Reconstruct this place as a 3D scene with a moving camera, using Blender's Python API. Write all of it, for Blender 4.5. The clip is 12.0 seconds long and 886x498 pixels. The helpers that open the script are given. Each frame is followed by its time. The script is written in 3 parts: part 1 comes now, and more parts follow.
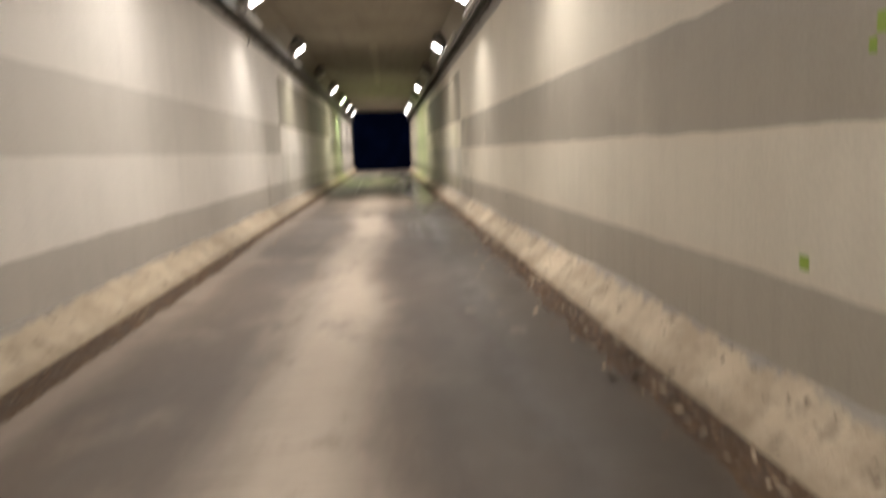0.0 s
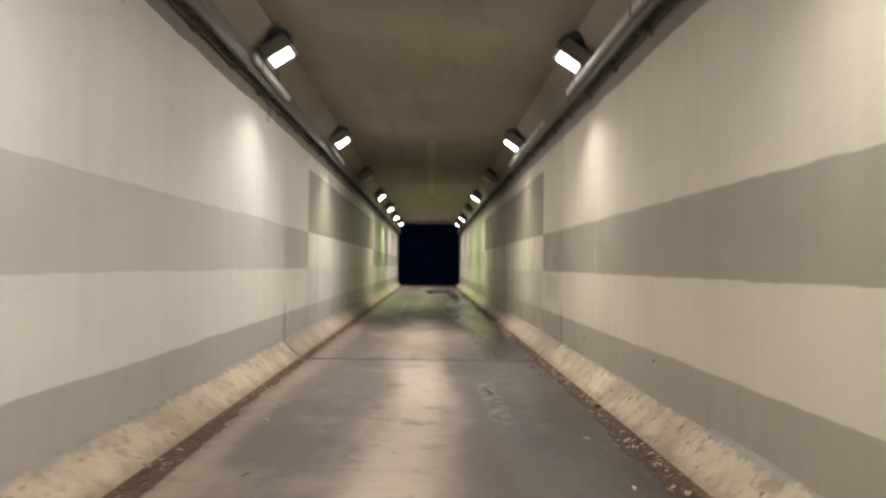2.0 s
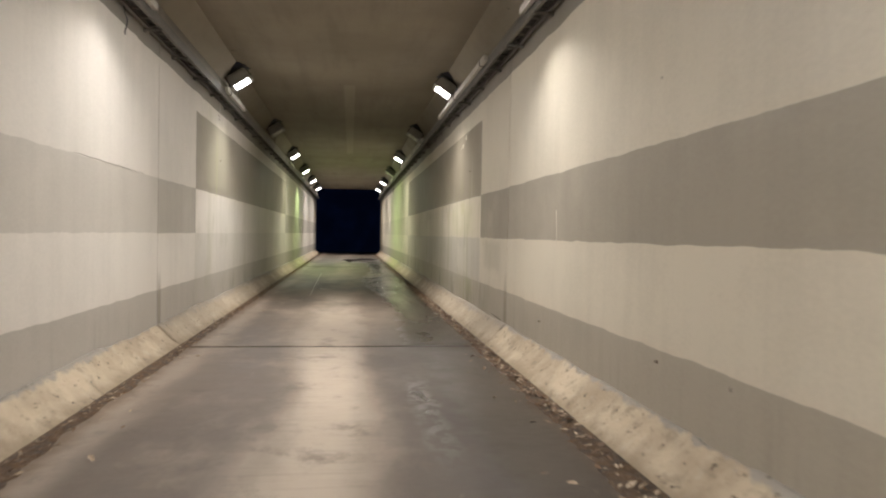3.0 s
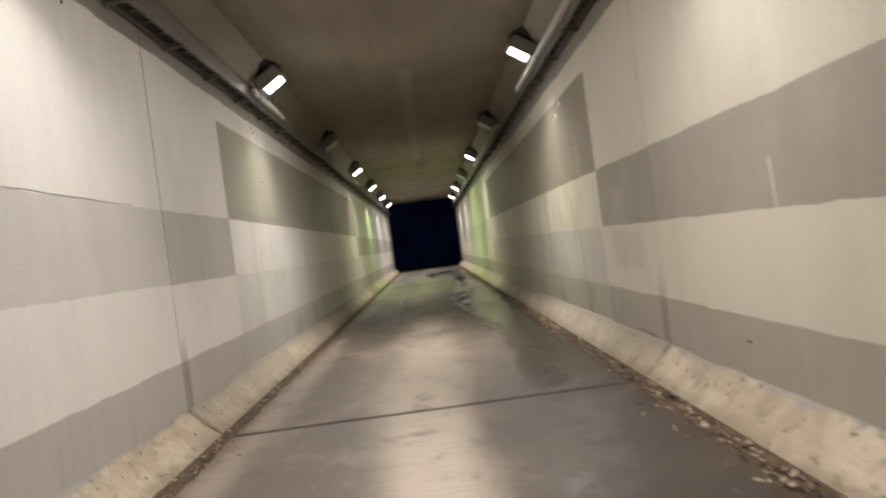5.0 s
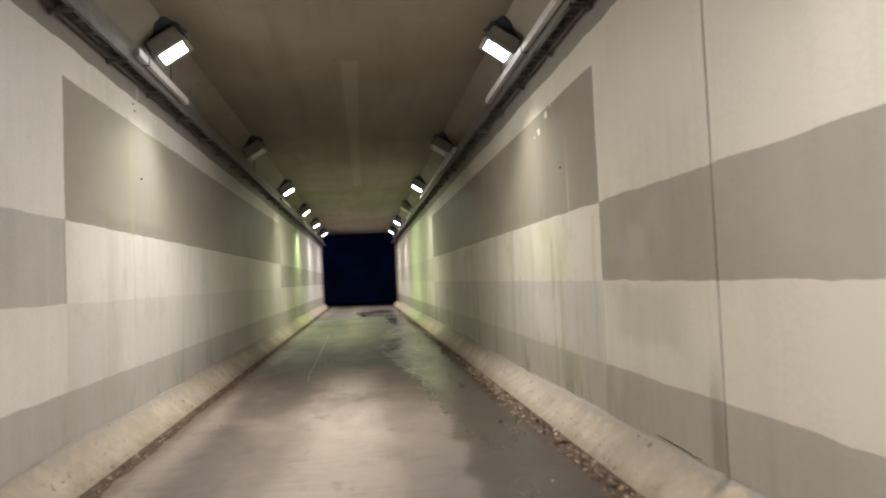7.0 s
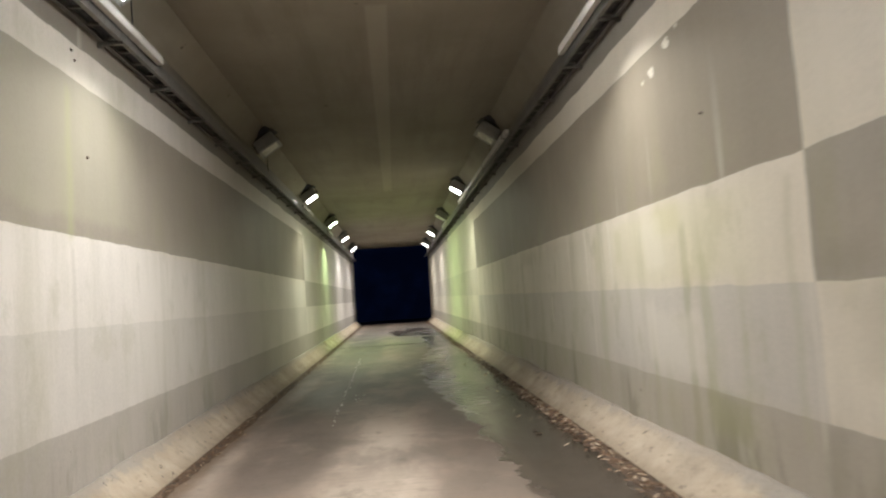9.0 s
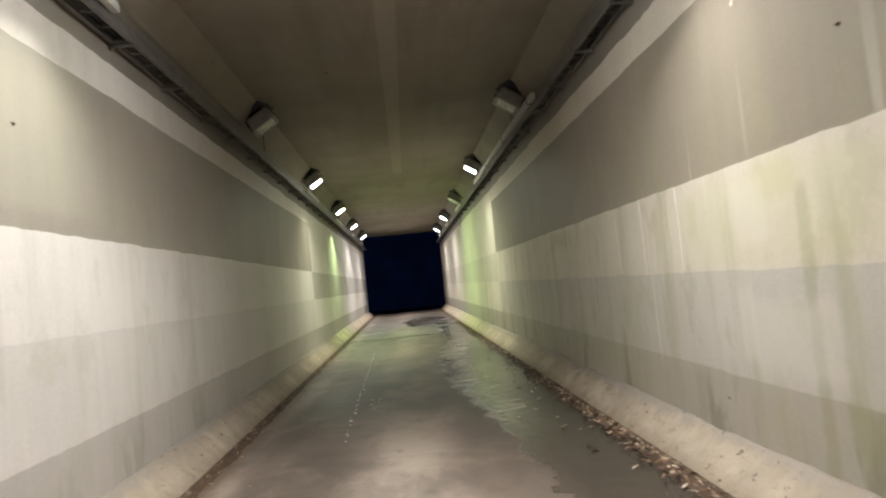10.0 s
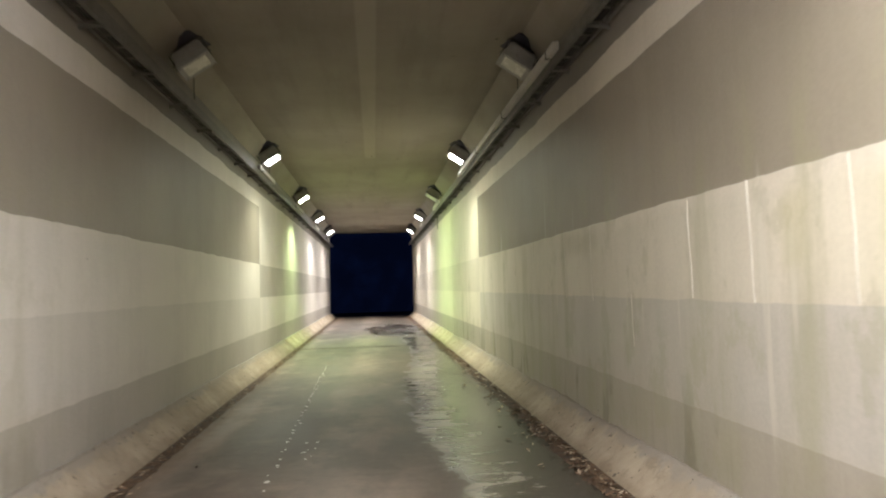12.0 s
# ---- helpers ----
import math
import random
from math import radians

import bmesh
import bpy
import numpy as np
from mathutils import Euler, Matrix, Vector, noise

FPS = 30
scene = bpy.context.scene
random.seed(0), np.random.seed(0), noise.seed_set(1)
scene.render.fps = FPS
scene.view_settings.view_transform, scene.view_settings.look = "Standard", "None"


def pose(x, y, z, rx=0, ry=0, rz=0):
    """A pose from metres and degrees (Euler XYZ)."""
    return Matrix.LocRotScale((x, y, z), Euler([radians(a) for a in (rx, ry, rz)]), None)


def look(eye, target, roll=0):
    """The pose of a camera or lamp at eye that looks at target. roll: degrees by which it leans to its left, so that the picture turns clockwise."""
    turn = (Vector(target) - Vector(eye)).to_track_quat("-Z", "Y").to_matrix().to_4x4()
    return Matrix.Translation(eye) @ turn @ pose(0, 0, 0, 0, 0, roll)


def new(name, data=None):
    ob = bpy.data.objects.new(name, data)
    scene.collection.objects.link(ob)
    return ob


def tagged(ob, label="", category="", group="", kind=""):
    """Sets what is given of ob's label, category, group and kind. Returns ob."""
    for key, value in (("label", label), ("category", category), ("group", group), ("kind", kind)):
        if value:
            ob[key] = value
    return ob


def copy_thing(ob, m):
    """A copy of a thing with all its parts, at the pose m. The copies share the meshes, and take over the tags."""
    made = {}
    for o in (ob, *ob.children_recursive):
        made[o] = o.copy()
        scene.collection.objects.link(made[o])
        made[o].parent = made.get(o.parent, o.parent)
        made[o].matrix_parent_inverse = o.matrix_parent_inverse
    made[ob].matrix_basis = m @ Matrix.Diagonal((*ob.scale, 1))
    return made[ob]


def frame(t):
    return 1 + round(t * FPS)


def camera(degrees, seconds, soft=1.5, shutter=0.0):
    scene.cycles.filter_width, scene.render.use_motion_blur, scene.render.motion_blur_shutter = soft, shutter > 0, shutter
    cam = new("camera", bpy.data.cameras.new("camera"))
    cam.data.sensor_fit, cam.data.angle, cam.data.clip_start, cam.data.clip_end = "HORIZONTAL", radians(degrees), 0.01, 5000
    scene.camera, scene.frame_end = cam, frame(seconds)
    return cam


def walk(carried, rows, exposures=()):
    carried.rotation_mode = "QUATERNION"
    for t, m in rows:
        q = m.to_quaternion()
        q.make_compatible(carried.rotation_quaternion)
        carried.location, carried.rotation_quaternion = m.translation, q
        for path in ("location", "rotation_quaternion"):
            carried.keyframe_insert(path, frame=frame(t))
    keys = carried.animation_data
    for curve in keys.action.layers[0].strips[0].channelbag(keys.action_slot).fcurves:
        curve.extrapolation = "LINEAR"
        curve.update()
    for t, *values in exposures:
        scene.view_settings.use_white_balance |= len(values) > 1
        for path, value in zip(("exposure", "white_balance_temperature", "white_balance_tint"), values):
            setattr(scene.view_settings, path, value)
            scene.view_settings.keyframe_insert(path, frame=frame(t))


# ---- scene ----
cam = camera(63.5, 12.0, soft=2.0, shutter=0.7)
PATH = [
    (0, (0.355, -4.486, 1.272), (0.499, -2.51, 1.0), -1.9),
    (0.1, (0.374, -4.327, 1.302), (0.563, -2.345, 1.099), -1.6),
    (0.2, (0.379, -4.155, 1.339), (0.67, -2.182, 1.176), -0.0),
    (0.3, (0.347, -3.97, 1.358), (0.683, -2.002, 1.209), 0.4),
    (0.5, (0.315, -3.52, 1.361), (0.549, -1.534, 1.369), -0.4),
    (1, (0.281, -2.418, 1.378), (0.51, -0.432, 1.438), 0.4),
    (1.5, (0.204, -1.397, 1.367), (0.28, 0.599, 1.465), 3.1),
    (2, (0.091, -0.313, 1.402), (0.126, 1.686, 1.448), 0.7),
    (2.3, (0.136, 0.403, 1.412), (0.475, 2.373, 1.343), 0.4),
    (2.5, (0.115, 0.829, 1.372), (0.356, 2.814, 1.403), -0.5),
    (3, (0.149, 1.713, 1.363), (0.406, 3.697, 1.323), 1.0),
    (4.8, (0.133, 4.128, 1.361), (0.205, 6.127, 1.327), -7.8),
    (5, (0.117, 4.337, 1.367), (0.157, 6.337, 1.354), -7.5),
    (5.5, (0.055, 4.924, 1.391), (0.0, 6.924, 1.394), -5.7),
    (6, (0.155, 5.475, 1.359), (0.258, 7.472, 1.378), -3.5),
    (6.5, (0.159, 6.06, 1.365), (0.32, 8.053, 1.404), -2.7),
    (6.7, (0.161, 6.34, 1.386), (0.386, 8.327, 1.442), -2.4),
    (8.5, (0.188, 8.55, 1.421), (0.372, 10.537, 1.556), -3.1),
    (9, (0.096, 9.112, 1.384), (0.239, 11.103, 1.512), -3.9),
    (9.5, (0.003, 9.736, 1.422), (0.105, 11.731, 1.517), -4.7),
    (10, (0.033, 10.353, 1.433), (0.146, 12.348, 1.525), -5.7),
    (10.5, (-0.036, 10.999, 1.415), (0.082, 12.993, 1.524), -5.2),
    (11, (0.065, 11.564, 1.418), (0.205, 13.556, 1.53), -4.6),
    (11.5, (0.08, 12.177, 1.437), (0.249, 14.165, 1.569), -2.75),
    (12, (0.124, 12.814, 1.45), (0.317, 14.802, 1.554), -1.5),
]
walk(cam, [(t, look(eye, target, roll)) for t, eye, target, roll in PATH],
     [(0.0, 0.0, 6470, 12.5), (1.0, -0.14, 6350, 11.5), (3.0, -0.14, 6340, 11), (5.0, -0.22, 6200, 10), (5.7, -0.12, 6130, 10), (6.5, 0.0, 6040, 10), (8.5, 0.05, 6080, 10), (10.5, 0.26, 6010, 10.5), (12.0, 0.66, 6090, 12)])

# ---- world and exposure: a moonless night outside, only the tunnel's own floodlights ----
world = bpy.data.worlds.new("night")
world.use_nodes = True
scene.world = world
world.node_tree.nodes["Background"].inputs[0].default_value = (0.10, 0.19, 0.62, 1)
world.node_tree.nodes["Background"].inputs[1].default_value = 0.0065

HALF = 2.1                       # half the tunnel's width
TOE = 1.80                       # half the width of the floor
SPRING, CROWN, KNEE = 3.98, 4.27, 1.84
SOUTH, NORTH = -18.0, 49.3
JOINTS = [-9.8, 10.50, 30.80]
LAMP_YS = [-9.6, -3.5, 2.50, 8.43, 14.59, 20.75, 26.60, 32.62, 38.45, 44.50]
POWER = 93.0


# ---- node helpers ----
class Nodes:
    def __init__(self, name):
        self.mat = bpy.data.materials.new(name)
        self.mat.use_nodes = True
        self.t = self.mat.node_tree
        self.bsdf = self.t.nodes["Principled BSDF"]
        self.pos = self.t.nodes.new("ShaderNodeNewGeometry").outputs["Position"]
        sep = self.t.nodes.new("ShaderNodeSeparateXYZ")
        self.t.links.new(self.pos, sep.inputs[0])
        self.x, self.y, self.z = sep.outputs

    def put(self, socket, v):
        if isinstance(v, (int, float)):
            socket.default_value = v
        elif isinstance(v, tuple):
            socket.default_value = v if len(v) == 4 or socket.type == "VECTOR" else (*v, 1)
        else:
            self.t.links.new(v, socket)

    def m(self, op, a, b=0.0, c=None, clamp=False):
        n = self.t.nodes.new("ShaderNodeMath")
        n.operation, n.use_clamp = op, clamp
        self.put(n.inputs[0], a)
        self.put(n.inputs[1], b)
        if c is not None:
            self.put(n.inputs[2], c)
        return n.outputs[0]

    def ramp(self, v, lo, hi, a=0.0, b=1.0):
        n = self.t.nodes.new("ShaderNodeMapRange")
        n.interpolation_type = "SMOOTHSTEP"
        for k, val in enumerate((v, lo, hi, a, b)):
            self.put(n.inputs[k], val)
        return n.outputs[0]

    def between(self, v, lo, hi, soft):
        return self.m("MULTIPLY", self.ramp(v, lo - soft, lo + soft), self.ramp(v, hi - soft, hi + soft, 1.0, 0.0))

    def noise(self, scale, detail=4.0, rough=0.55, stretch=(1, 1, 1), shift=(0, 0, 0)):
        mp = self.t.nodes.new("ShaderNodeMapping")
        self.t.links.new(self.pos, mp.inputs[0])
        mp.inputs["Scale"].default_value = stretch
        mp.inputs["Location"].default_value = shift
        n = self.t.nodes.new("ShaderNodeTexNoise")
        self.t.links.new(mp.outputs[0], n.inputs["Vector"])
        n.inputs["Scale"].default_value, n.inputs["Detail"].default_value, n.inputs["Roughness"].default_value = scale, detail, rough
        return n.outputs["Fac"]

    def mix(self, f, a, b, mode="MIX"):
        n = self.t.nodes.new("ShaderNodeMix")
        n.data_type, n.blend_type = "RGBA", mode
        self.put(n.inputs[0], f)
        self.put(n.inputs[6], a)
        self.put(n.inputs[7], b)
        return n.outputs[2]

    def bump(self, h, strength, distance):
        n = self.t.nodes.new("ShaderNodeBump")
        n.inputs["Strength"].default_value, n.inputs["Distance"].default_value = strength, distance
        self.put(n.inputs["Height"], h)
        self.t.links.new(n.outputs[0], self.bsdf.inputs["Normal"])

    def done(self, colour, rough, metal=0.0, spec=None):
        self.put(self.bsdf.inputs["Base Color"], colour)
        self.put(self.bsdf.inputs["Roughness"], rough)
        self.put(self.bsdf.inputs["Metallic"], metal)
        if spec is not None:
            self.put(self.bsdf.inputs["Specular IOR Level"], spec)
        return self.mat


# ---- materials ----
CREAM, GREY, PALE_GREY = (0.62, 0.563, 0.462), (0.302, 0.268, 0.218), (0.485, 0.45, 0.39)


def painted_wall(name, block_from, block_to, damp, seed, lit_level, far_level, cream, pale, dark, stains):
    """Masonry paint in cream and grey fields, with runs, stains and a light sheen."""
    n = Nodes(name)
    wob = n.m("MULTIPLY", n.m("SUBTRACT", n.noise(2.2, 5, 0.6, shift=(0, seed, 0)), 0.5), 0.05)
    zz, yy = n.m("ADD", n.z, wob), n.m("ADD", n.y, wob)
    block = n.between(yy, block_from, block_to, 0.006)
    clear = n.m("SUBTRACT", 1.0, block)
    stripe = n.between(zz, 1.325, 1.972, 0.005)
    high = n.between(zz, 1.972, 3.105, 0.005)
    foot = n.ramp(zz, 0.65, 0.66, 0.76, 0.0)
    mid = n.between(zz, 0.655, 1.325, 0.005)
    bands = n.m("MAXIMUM", n.m("MULTIPLY", clear, stripe), n.m("MULTIPLY", block, high))
    # grey bands: chalky at random, and painted paler where lamp sheen washes the west
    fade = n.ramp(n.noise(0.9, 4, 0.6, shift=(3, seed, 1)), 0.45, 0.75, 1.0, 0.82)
    lit_levels = n.m("ADD", n.ramp(yy, 10.45, 10.55, lit_level, 0.5 + lit_level / 2), n.ramp(yy, block_from - 0.06, block_from, 0.0, 0.5 - lit_level / 2))
    fade = n.m("MULTIPLY", n.m("MULTIPLY", fade, lit_levels), n.ramp(yy, block_to - 0.02, block_to + 0.02, 1.0, far_level))
    col = n.mix(n.m("MULTIPLY", mid, block), cream, pale)
    col = n.mix(n.m("MAXIMUM", foot, n.m("MULTIPLY", bands, fade)), col, dark)
    # the tall block is a darker, browner grey than the other bands
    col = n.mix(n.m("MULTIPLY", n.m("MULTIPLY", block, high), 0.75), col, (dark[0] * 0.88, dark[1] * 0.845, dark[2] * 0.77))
    # a darker grey-brown strip above about 3.38 m, with a wavy lower edge
    top_strip = n.ramp(n.m("ADD", zz, n.m("MULTIPLY", n.m("SUBTRACT", n.noise(0.8, 4, 0.6, shift=(6, seed, 2)), 0.5), 0.10)), 3.372, 3.386)
    col = n.mix(top_strip, col, (0.235, 0.212, 0.175))
    # broad uneven ageing and vertical brush and water marks
    age = n.ramp(n.noise(0.55, 5, 0.6, shift=(1, seed, 0)), 0.3, 0.72, 0.90, 1.05)
    runs = n.ramp(n.noise(1.0, 5, 0.65, (1, 5.5, 0.22), (0, seed, 0)), 0.30, 0.70, 0.96, 1.02)
    fine = n.ramp(n.noise(38, 3, 0.6), 0.3, 0.7, 0.96, 1.03)
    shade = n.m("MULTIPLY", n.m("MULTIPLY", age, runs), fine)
    col = n.mix(1.0, col, n.mix(shade, (0, 0, 0), (1, 1, 1)), "MULTIPLY")
    # damp streaks with algae
    where = n.m("MULTIPLY", n.between(n.y, damp[0], damp[1], 1.6), n.ramp(n.z, 1.5, 3.0, 1.0, damp[3]))
    streak = n.ramp(n.noise(1.0, 5, 0.6, (1, 2.4, 0.45), (5, seed, 2)), 0.48, 0.72)
    algae = n.m("MULTIPLY", n.m("MULTIPLY", where, streak), damp[2])
    col = n.mix(algae, col, (0.27, 0.26, 0.13))
    chalky = n.m("MULTIPLY", where, n.ramp(n.noise(1.0, 3, 0.5, (1, 6.0, 0.35), (9, seed, 4)), 0.66, 0.72))
    col = n.mix(n.m("MULTIPLY", chalky, 0.45), col, (0.62, 0.58, 0.49))
    blotch = n.m("MULTIPLY", where, n.ramp(n.noise(1.6, 6, 0.68, (1, 1.3, 0.9), (4, seed, 6)), 0.54, 0.62))
    col = n.mix(n.m("MULTIPLY", blotch, 0.28 * damp[2] / 0.42), col, (0.30, 0.285, 0.17))
    soak = n.m("MULTIPLY", where, n.m("MULTIPLY", n.ramp(n.m("ADD", n.z, n.m("MULTIPLY", n.noise(2.0, 5, 0.7), 0.8)), 0.75, 1.25, 1.0, 0.0), n.ramp(n.noise(0.9, 5, 0.6, (1, 1.5, 0.5), (8, seed, 3)), 0.54, 0.58)))
    col = n.mix(n.m("MULTIPLY", soak, 0.5 * damp[2] / 0.42), col, (0.16, 0.15, 0.10))
    for y0, y1, z0, z1, soft, amount, tone in stains:
        shape = n.m("MULTIPLY", n.between(n.m("ADD", n.y, n.m("MULTIPLY", wob, 3.0)), y0, y1, soft), n.between(n.m("ADD", n.z, n.m("MULTIPLY", wob, 5.0)), z0, z1, 0.06))
        col = n.mix(n.m("MULTIPLY", shape, amount), col, tone)
    # grime under the cable tray and along the foot, small scuffs
    drip = n.m("MULTIPLY", n.ramp(n.noise(1.0, 4, 0.6, (1, 9.0, 0.5), (2, seed, 7)), 0.52, 0.70), n.ramp(n.z, 0.25, 0.80, 0.22, 0.0))
    col = n.mix(drip, col, (0.20, 0.175, 0.13))
    seep = n.m("MULTIPLY", n.between(n.m("ADD", n.y, wob), 10.52, 10.66, 0.03), n.ramp(n.m("ADD", n.z, n.m("MULTIPLY", n.noise(3, 4), 0.5)), 0.7, 1.3, 0.6, 0.0))
    col = n.mix(seep, col, (0.17, 0.14, 0.09))
    specks = n.m("MULTIPLY", n.ramp(n.noise(9.0, 2, 0.5, shift=(0, seed * 2, 0)), 0.80, 0.81), 0.8)
    col = n.mix(specks, col, (0.06, 0.05, 0.04))
    n.bump(n.m("ADD", n.m("MULTIPLY", n.noise(26, 5, 0.65), 0.5), n.m("MULTIPLY", n.noise(2.4, 3), 0.3)), 0.25, 0.012)
    return n.done(col, n.ramp(n.noise(1.3, 4), 0.3, 0.7, 0.46, 0.52), spec=0.45)


def floor_concrete():
    n = Nodes("worn floor concrete")
    big = n.noise(0.45, 6, 0.62, (1.6, 0.5, 1))
    streak = n.noise(1.0, 5, 0.6, (2.6, 0.25, 1), (4, 0, 0))
    fine = n.noise(24, 6, 0.7)
    col = n.mix(n.ramp(big, 0.32, 0.70), (0.090, 0.066, 0.049), (0.165, 0.124, 0.092))
    col = n.mix(n.ramp(streak, 0.50, 0.75, 0.0, 0.55), col, (0.104, 0.085, 0.070))
    col = n.mix(n.ramp(fine, 0.35, 0.68, 0.0, 0.50), col, (0.072, 0.058, 0.046))
    # worn longitudinal lanes: dull grey beside the crown, dark and damp along the east
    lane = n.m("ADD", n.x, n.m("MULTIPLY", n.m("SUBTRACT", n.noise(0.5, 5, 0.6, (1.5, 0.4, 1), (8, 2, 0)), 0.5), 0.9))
    # pale crown: the lamps' glossy reflection down the middle, painted into the colour
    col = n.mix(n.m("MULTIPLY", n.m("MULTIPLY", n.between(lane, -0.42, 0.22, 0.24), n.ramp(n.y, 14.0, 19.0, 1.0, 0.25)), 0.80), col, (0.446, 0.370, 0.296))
    col = n.mix(n.m("MULTIPLY", n.ramp(lane, -1.25, -1.55), 0.6), col, (0.303, 0.246, 0.196))
    col = n.mix(n.m("MULTIPLY", n.between(lane, -1.25, -0.45, 0.22), 0.45), col, (0.084, 0.066, 0.053))
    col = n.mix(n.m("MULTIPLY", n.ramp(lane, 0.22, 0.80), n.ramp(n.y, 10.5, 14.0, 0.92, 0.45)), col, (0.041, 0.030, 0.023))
    # paler from 10.8 to 15.2 m, darker in patches from there on
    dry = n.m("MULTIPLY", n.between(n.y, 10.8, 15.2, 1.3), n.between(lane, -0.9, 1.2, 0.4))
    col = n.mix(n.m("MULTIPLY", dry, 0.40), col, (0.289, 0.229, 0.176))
    dark_patches = n.m("MULTIPLY", n.ramp(n.noise(0.8, 6, 0.66, (1.2, 0.55, 1), (5, 5, 0)), 0.42, 0.62), n.ramp(n.y, 12.0, 16.5))
    col = n.mix(n.m("MULTIPLY", dark_patches, 0.62), col, (0.049, 0.039, 0.029))
    # broom marks across the slab, scuffs and blots
    broom = n.noise(1.0, 5, 0.7, (1.4, 26.0, 1), (2, 0, 0))
    col = n.mix(n.ramp(broom, 0.48, 0.72, 0.0, 0.40), col, (0.088, 0.070, 0.055))
    col = n.mix(n.ramp(n.noise(2.6, 6, 0.7, (1, 0.8, 1), (6, 1, 0)), 0.52, 0.70, 0.0, 0.60), col, (0.071, 0.056, 0.043))
    col = n.mix(n.ramp(n.noise(1.3, 7, 0.66, (1, 0.7, 1), (1, 9, 0)), 0.48, 0.72, 0.0, n.ramp(lane, 0.3, 0.8, 0.36, 0.10)), col, (0.321, 0.255, 0.194))
    # a wheel track
    wob = n.m("MULTIPLY", n.m("SUBTRACT", n.noise(0.8, 4, 0.65), 0.5), 0.9)
    xx = n.m("ADD", n.x, wob)
    track = n.m("MULTIPLY", n.between(xx, 0.62, 0.92, 0.12), n.ramp(n.y, 13.4, 10.4))
    col = n.mix(n.m("MULTIPLY", track, 0.45), col, (0.097, 0.078, 0.060))
    fringe = n.ramp(n.m("ADD", n.m("ABSOLUTE", n.x), n.m("MULTIPLY", n.noise(3.5, 6, 0.7), 0.35)), 1.70, 1.86, 0.0, 0.75)
    col = n.mix(fringe, col, (0.121, 0.078, 0.044))
    # seepage: a wet margin that spreads along the foot of the east wall, and a puddle further on
    ragged = n.m("MULTIPLY", n.m("SUBTRACT", n.noise(2.1, 8, 0.72, (1.0, 0.8, 1), (0, 3, 0)), 0.5), 0.75)
    edge = n.m("ADD", n.m("ADD", n.x, ragged), n.m("SUBTRACT", n.m("ADD", n.ramp(n.y, 14.0, 21.8, 0.0, 0.44), n.ramp(n.y, 10.6, 13.6, 0.14, 0.0)), n.ramp(n.y, 23.0, 29.0, 0.0, 0.40)))
    wet = n.m("MULTIPLY", n.m("ADD", n.ramp(edge, 0.94, 0.98, 0.0, 0.75), n.ramp(edge, 0.98, 1.25, 0.0, 0.25)), n.m("MULTIPLY", n.between(n.y, 10.5, 34.0, 0.3), n.ramp(n.y, 12.0, 15.0, 0.72, 1.0)))
    near = n.m("MULTIPLY", n.ramp(edge, 1.0, 1.35, 0.0, 0.55), n.ramp(n.y, 10.5, 9.9))
    damp = n.m("MULTIPLY", n.m("MULTIPLY", n.between(n.m("ADD", n.x, n.m("MULTIPLY", ragged, 0.35)), 0.66, 0.86, 0.06), n.between(n.y, 6.0, 8.3, 0.5)), n.ramp(n.noise(6, 5, 0.7, shift=(2, 2, 0)), 0.44, 0.52, 0.0, 0.75))
    near = n.m("MAXIMUM", near, damp)
    px = n.m("DIVIDE", n.m("SUBTRACT", n.m("ADD", n.x, n.m("MULTIPLY", ragged, 1.8)), 0.85), 1.2)
    py = n.m("DIVIDE", n.m("SUBTRACT", n.y, 38.0), 4.2)
    r2 = n.m("ADD", n.m("MULTIPLY", px, px), n.m("MULTIPLY", py, py))
    pool = n.ramp(n.m("ADD", r2, n.m("MULTIPLY", n.noise(2.2, 6, 0.7, (1, 0.35, 1)), 0.9)), 1.05, 1.25, 0.85, 0.0)
    wet = n.m("MAXIMUM", n.m("MAXIMUM", wet, pool), near)
    # rough lime crust in the film of water, its lamp reflections painted pale
    ripple = n.ramp(n.m("ADD", n.m("MULTIPLY", n.noise(1.0, 7, 0.7, (2.2, 6.5, 1), (3, 1, 0)), 0.6), n.m("MULTIPLY", n.noise(1.3, 5, 0.65, (1, 0.8, 1), (1, 4, 0)), 0.4)), 0.485, 0.545)
    crust = n.m("MULTIPLY", n.between(n.y, 17.4, 28.5, 0.7), n.m("MULTIPLY", n.between(edge, 0.98, 1.48, 0.10), ripple))
    col = n.mix(n.m("MULTIPLY", wet, 0.93), col, (0.042, 0.033, 0.025))
    col = n.mix(n.m("MULTIPLY", crust, 0.80), col, (0.289, 0.263, 0.199))
    chalk = n.ramp(n.noise(7.0, 4, 0.6, (1, 0.6, 1), (2, 7, 0)), 0.68, 0.74, 0.0, 0.14)
    col = n.mix(chalk, col, (0.401, 0.340, 0.266))
    rough = n.m("SUBTRACT", n.ramp(big, 0.3, 0.7, 0.50, 0.64), n.m("MULTIPLY", n.m("MULTIPLY", wet, n.m("SUBTRACT", 1.0, n.m("MULTIPLY", crust, 0.45))), 0.37))
    n.bump(n.m("ADD", n.m("ADD", n.m("MULTIPLY", fine, 0.35), n.m("MULTIPLY", broom, 0.3)), n.noise(5, 5, 0.6)), 0.40, 0.012)
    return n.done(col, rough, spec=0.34)


